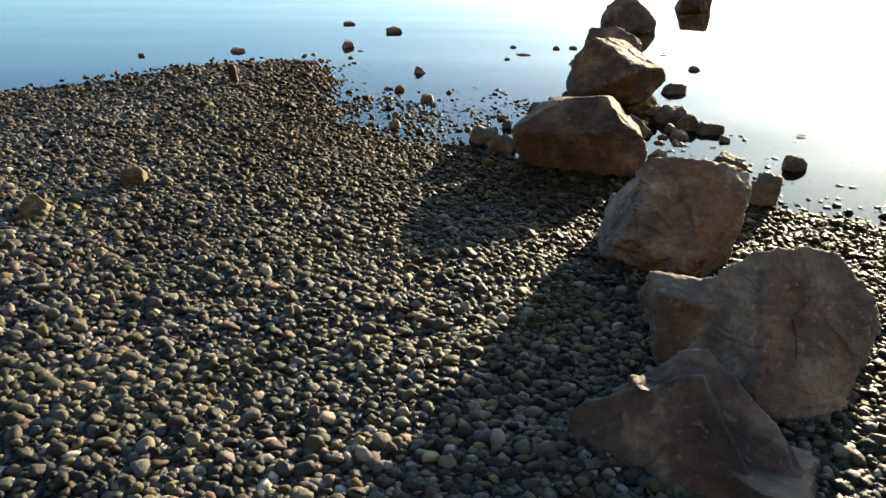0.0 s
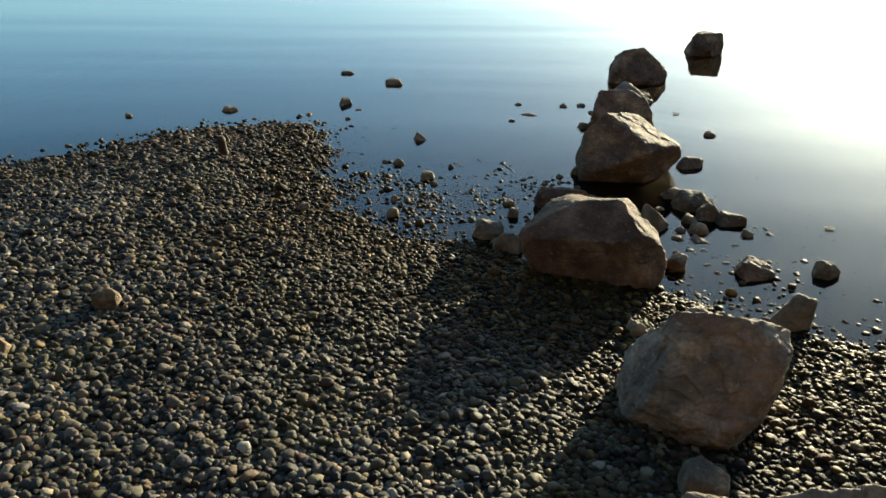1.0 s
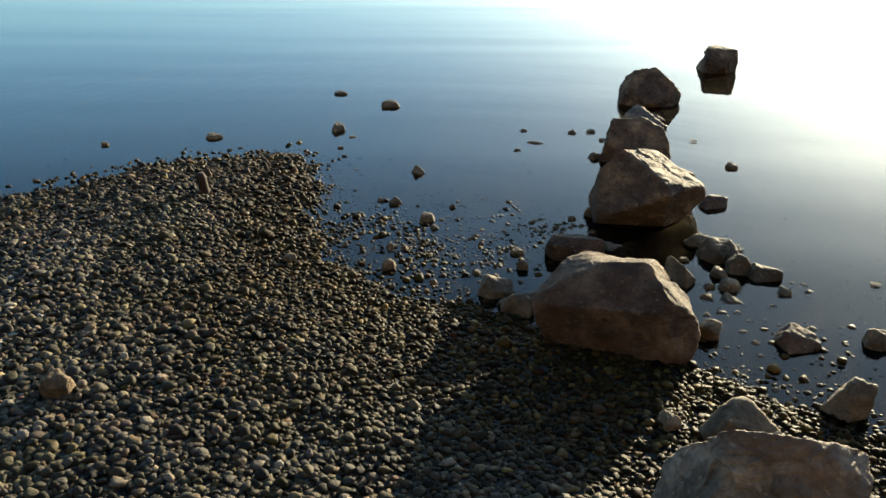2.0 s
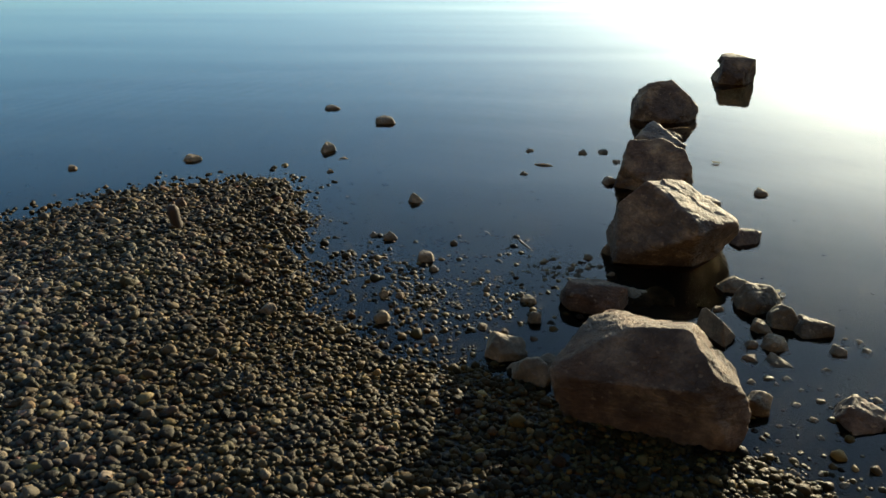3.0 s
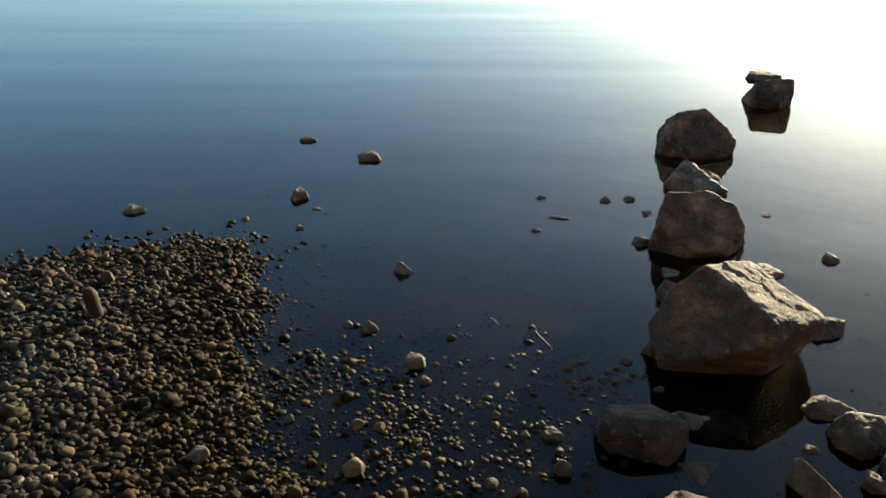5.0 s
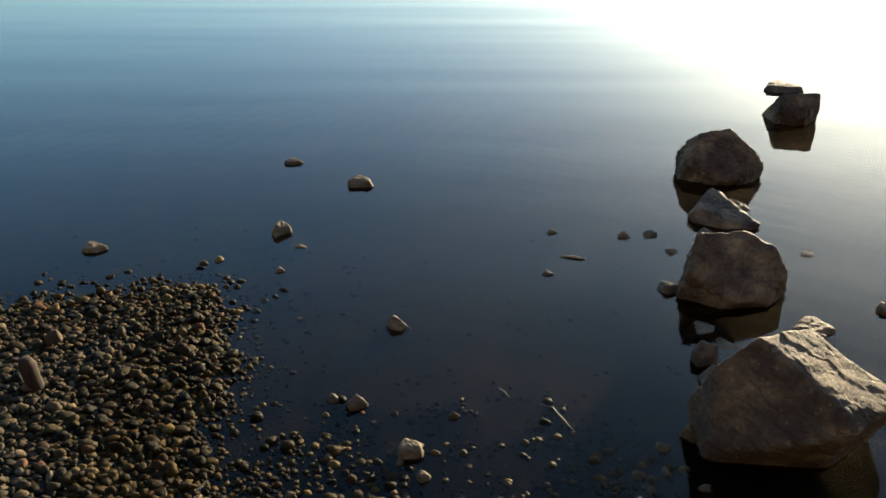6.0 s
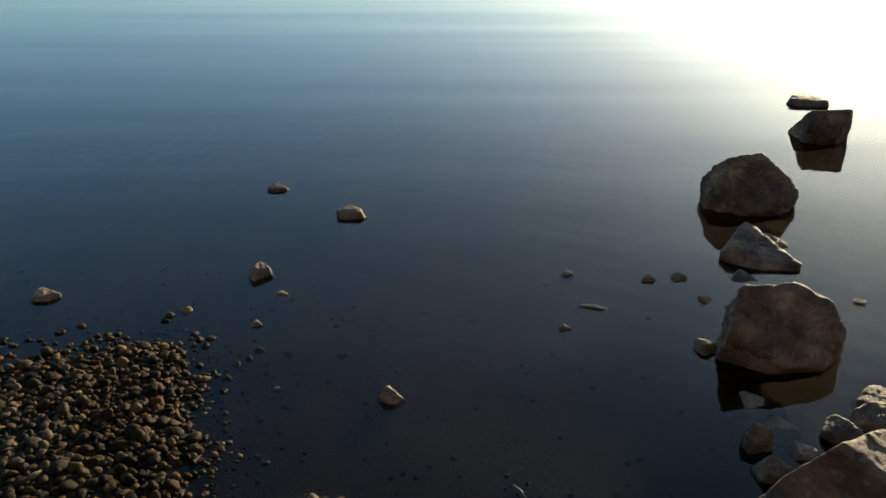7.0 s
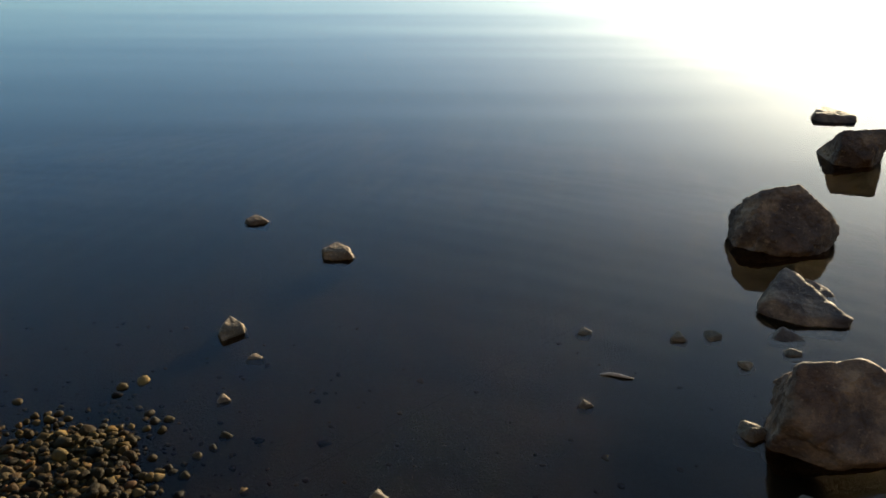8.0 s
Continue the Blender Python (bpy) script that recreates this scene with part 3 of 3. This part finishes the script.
def leaf(x, y, length, turn, seed):
    """A curled dry leaf afloat."""
    dice = random.Random(seed)
    bm = bmesh.new()
    rows = []
    for i in range(7):
        u = i / 6
        half = 0.32 * length * math.sin(math.pi * (0.06 + 0.9 * u)) ** 0.8
        rows.append([bm.verts.new((length * (u - 0.5), half * w, 0.003 + 0.25 * length * (w * w * 0.6 + (u - 0.5) ** 2) * dice.uniform(0.7, 1.2)))
                     for w in (-1, -0.5, 0, 0.5, 1)])
    for a, b in zip(rows[:-1], rows[1:]):
        for k in range(4):
            bm.faces.new((a[k], a[k + 1], b[k + 1], b[k]))
    bmesh.ops.solidify(bm, geom=bm.faces[:], thickness=0.0012)
    data = bpy.data.meshes.new("leaf")
    bm.to_mesh(data)
    bm.free()
    data.materials.append(LEAF)
    ob = new("leaf", data)
    ob.matrix_world = pose(x, y, 0, 0, 0, turn)
    return tagged(ob, "curled pale dry leaf afloat on the lake", "leaf")


tagged(tube("wooden_stake", [(-1.435, -1.18, -0.05), (-1.438, -1.182, 0.03), (-1.443, -1.185, 0.09), (-1.449, -1.188, 0.14), (-1.452, -1.19, 0.17)],
            [0.03, 0.031, 0.029, 0.028, 0.02], 5, WOOD, 9), "short weathered wooden stake stuck in the shingle", "stake")
tagged(tube("floating_twig", [(0.505, 0.105, 0.002), (0.538, 0.106, 0.006), (0.572, 0.096, 0.007), (0.601, 0.086, 0.005), (0.625, 0.084, 0.001)],
            [0.003, 0.006, 0.007, 0.005, 0.002], 6, DRIFT), "pale stubby twig afloat on the lake", "twig")
tagged(tube("twig", [(0.341, -1.130, 0.0), (0.384, -1.154, 0.003), (0.397, -1.189, 0.004), (0.423, -1.241, 0.003), (0.449, -1.286, -0.001)],
            [0.0015, 0.0024, 0.003, 0.003, 0.0016], 7, TWIG, 6), "thin bent twig lying in shallow water", "twig")
tagged(tube("twig", [(0.197, -1.040, 0.0), (0.217, -1.066, 0.004), (0.234, -1.101, 0.0)], [0.0014, 0.0022, 0.0014], 8, TWIG, 6),
       "short thin twig lying in shallow water", "twig")
leaf(1.71, 0.19, 0.055, -20, 1)
leaf(1.53, -1.70, 0.06, 15, 2)
leaf(1.56, -1.73, 0.04, 60, 3)
leaf(2.08, -2.1, 0.05, -30, 4)


# ---- pebbles ----
def pebble_shapes(level, count, seed):
    """Rounded pebble forms as arrays of corners and faces."""
    bm = ball(level)
    ways = np.array([v.co for v in bm.verts])
    faces = np.array([[v.index for v in f.verts] for f in bm.faces])
    bm.free()
    shapes = []
    for k in range(count):
        dice = random.Random(seed + k)
        rows = loose_facets(1.0, dice.uniform(0.5, 0.8), dice.uniform(0.18, 0.3), dice.uniform(0.18, 0.3), seed + k)
        shapes.append(ways * facet_radius(ways, rows, dice.uniform(8, 22))[:, None])
    return shapes, faces


def scatter(low, high, step, seed):
    """Jittered grid points with the ground's height there."""
    dice = np.random.default_rng(seed)
    gx, gy = np.meshgrid(np.arange(low[0], high[0], step), np.arange(low[1], high[1], step * 0.87))
    gx = gx + (np.arange(gx.shape[0]) % 2)[:, None] * step / 2
    x = gx.ravel() + dice.uniform(-0.42, 0.42, gx.size) * step
    y = gy.ravel() + dice.uniform(-0.42, 0.42, gx.size) * step
    return x, y, height(x, y), dice


def turns(dice, count, tilt):
    # most lie with their long side along the shore
    yaw, a, b = dice.normal(0, 0.75, count), dice.normal(0, tilt, count), dice.normal(0, tilt, count)
    cy, sy, ca, sa, cb, sb = np.cos(yaw), np.sin(yaw), np.cos(a), np.sin(a), np.cos(b), np.sin(b)
    zero, one = np.zeros(count), np.ones(count)
    rz = np.stack([cy, -sy, zero, sy, cy, zero, zero, zero, one], 1).reshape(-1, 3, 3)
    rx = np.stack([one, zero, zero, zero, ca, -sa, zero, sa, ca], 1).reshape(-1, 3, 3)
    ry = np.stack([cb, zero, sb, zero, one, zero, -sb, zero, cb], 1).reshape(-1, 3, 3)
    return rx @ ry @ rz


def joined(name, shapes, faces, places, sizes, rotations, picks, material):
    verts = np.concatenate([(shapes[k] * s) @ r.T + p for p, s, r, k in zip(places, sizes, rotations, picks)])
    count = len(places)
    all_faces = (faces[None] + (np.arange(count) * len(shapes[0]))[:, None, None]).reshape(-1, 3)
    data = bpy.data.meshes.new(name)
    data.vertices.add(len(verts))
    data.vertices.foreach_set("co", verts.ravel())
    data.loops.add(all_faces.size)
    data.loops.foreach_set("vertex_index", all_faces.ravel())
    data.polygons.add(len(all_faces))
    data.polygons.foreach_set("loop_start", np.arange(len(all_faces)) * 3)
    data.polygons.foreach_set("use_smooth", np.ones(len(all_faces), bool))
    data.update(calc_edges=True)
    data.materials.append(material)
    ob = new(name, data)
    ob.parent = ground
    return ob


def keep_chance(x, y):
    """How thickly pebbles lie: packed on land, thinning out under water, scattered over the shallows."""
    near, land = shore(x, y)
    clump = 0.5 + 0.5 * np.sin(5.3 * x + 1.1) * np.sin(6.1 * y + 0.7) + 0.4 * np.sin(13 * x - 9 * y) * np.sin(17 * y + 3 * x)
    wet = 0.6 * np.exp(-near / 0.08) + 0.85 * np.clip(shoal(x, y) - 0.55, 0, 1) * np.clip(clump, 0.1, 1) + 0.03 * np.exp(-near / 0.8)
    return np.where(land, 1.0 - 0.12 * np.exp(-near / 0.05), np.clip(wet, 0, 1))


def lay_edge_stones():
    """Chunkier stones along the water's edge and over the shallows, standing singly out of the water."""
    shapes = []
    bm = ball(2)
    ways = np.array([v.co for v in bm.verts])
    faces = np.array([[v.index for v in f.verts] for f in bm.faces])
    bm.free()
    for k in range(12):
        dice = random.Random(700 + k)
        rows = loose_facets(1.0, dice.uniform(0.6, 0.9), dice.uniform(0.45, 0.72), 0.6, 700 + k)
        shapes.append(ways * facet_radius(ways, rows, dice.uniform(10, 22))[:, None])
    x, y, z, dice = scatter((-3.6, -3.6), (2.4, 0.3), 0.036, 61)
    near, land = shore(x, y)
    clump = 0.55 + 0.45 * np.sin(7.3 * x + 2.1 * y + 1.1) * np.sin(8.1 * y - 1.7 * x + 0.7) + 0.3 * np.sin(19 * x - 11 * y)
    chance = np.where(land, 0.3 * np.exp(-near / 0.12), 0.5 * np.exp(-near / 0.075) + np.where(x < -0.9, 0.75, 0.2) * np.exp(-near / 0.22) + 0.28 * np.clip(shoal(x, y) - 0.3, 0, 0.7))
    keep = (dice.random(len(x)) < chance * np.clip(clump, 0.12, 1)) & (z > np.where(x < -0.9, -0.026, -0.017)) & ((y < -1.3) | (near < 0.3))
    x, y, z, land = x[keep], y[keep], z[keep], land[keep]
    size = np.clip(dice.lognormal(math.log(0.0155), 0.36, len(x)), 0.008, 0.036)
    # deeper water takes larger stones to reach the surface
    size = np.where(land, size, np.maximum(0.85 * size, np.where(x < -0.9, -1.5, -1.35) * z + 0.005))
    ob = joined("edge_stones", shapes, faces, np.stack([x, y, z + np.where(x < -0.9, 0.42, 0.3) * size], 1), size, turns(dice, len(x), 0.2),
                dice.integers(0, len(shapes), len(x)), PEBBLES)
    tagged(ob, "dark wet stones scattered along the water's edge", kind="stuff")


def lay_pebbles():
    shapes, faces = pebble_shapes(2, 14, 300)
    rough_shapes, rough_faces = pebble_shapes(1, 10, 500)
    meshes = []
    for s in shapes:
        data = bpy.data.meshes.new("pebble")
        data.from_pydata(s.tolist(), [], faces.tolist())
        data.polygons.foreach_set("use_smooth", [True] * len(data.polygons))
        data.materials.append(PEBBLE)
        meshes.append(data)
    places, sizes, rotations, picks = [], [], [], []
    for layer, (step, lift, tilt, share) in enumerate(((0.026, -0.15, 0.22, 1.0), (0.0275, 0.75, 0.3, 0.92), (0.029, 0.5, 0.3, 0.8))):
        x, y, z, dice = scatter((-3.5, -5.6), (2.6, 0.5), step, 40 + layer)
        keep = (dice.random(len(x)) < keep_chance(x, y) * share) & (x > -0.85 - 0.62 * (y + 5.3)) & ((z < 0.004) | (layer < 2))
        x, y, z = x[keep], y[keep], z[keep]
        size = np.clip(dice.lognormal(math.log(0.0178), 0.28, len(x)), 0.009, 0.034)
        land = shore(x, y)[1]
        # the shingle is finer towards the water
        size = np.where(land, size * np.where(x < -0.8, 1.12, np.interp(z, [0.0, 0.03, 0.11], [0.86, 0.92, 1.0])), size * dice.uniform(0.4, 0.85, len(x)))
        size = size if layer else size * 1.22
        places.append(np.stack([x, y, np.where(land, z + size * 0.5 * lift, z + size * 0.3)], 1))
        sizes.append(size)
        rotations.append(turns(dice, len(x), tilt))
        picks.append(dice.integers(0, len(shapes) if layer else len(rough_shapes), len(x)))
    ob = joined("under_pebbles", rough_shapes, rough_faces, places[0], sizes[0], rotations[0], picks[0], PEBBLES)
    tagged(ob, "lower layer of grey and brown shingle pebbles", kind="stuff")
    places, sizes, rotations, picks = (np.concatenate(a[1:]) for a in (places, sizes, rotations, picks))
    near = (abs(places[:, 0] - 0.0) < 0.32) & (abs(places[:, 1] + 4.1) < 0.26)
    near &= np.cumsum(near) <= 300
    rest = ~near
    # the undersides of the bedded ones are left open
    upper = faces[np.mean([s[faces].mean(1)[:, 2] / abs(s[:, 2]).max() for s in shapes], 0) > -0.55]
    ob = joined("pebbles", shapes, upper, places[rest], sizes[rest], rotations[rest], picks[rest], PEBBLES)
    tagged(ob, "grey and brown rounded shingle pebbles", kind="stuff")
    x, y, z, dice = scatter((-9.0, -11.5), (8.0, 0.0), 0.07, 44)
    outside = (x < -0.85 - 0.62 * (y + 5.3)) | (x > 2.6) | (y < -5.6)
    thin = np.hypot((x + 0.6) / 6.5, (y + 5.0) / 5.2) + 0.08 * unevenness(0.7 * x, 0.7 * y)
    keep = outside & (dice.random(len(x)) < keep_chance(x, y) * np.clip((1.2 - thin) / 0.35, 0, 1))
    x, y, z = x[keep], y[keep], z[keep]
    size = np.clip(dice.lognormal(math.log(0.035), 0.3, len(x)), 0.018, 0.06)
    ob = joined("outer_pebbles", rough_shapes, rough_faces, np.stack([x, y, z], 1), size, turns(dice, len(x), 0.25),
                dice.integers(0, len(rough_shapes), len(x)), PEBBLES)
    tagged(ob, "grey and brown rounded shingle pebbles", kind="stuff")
    for p, s, r, k in zip(places[near], sizes[near], rotations[near], picks[near]):
        one = new("pebble", meshes[k])
        one.parent = ground
        one.matrix_world = Matrix.Translation(p) @ Matrix(r.tolist()).to_4x4() @ Matrix.Scale(float(s), 4)


lay_pebbles()
lay_edge_stones()
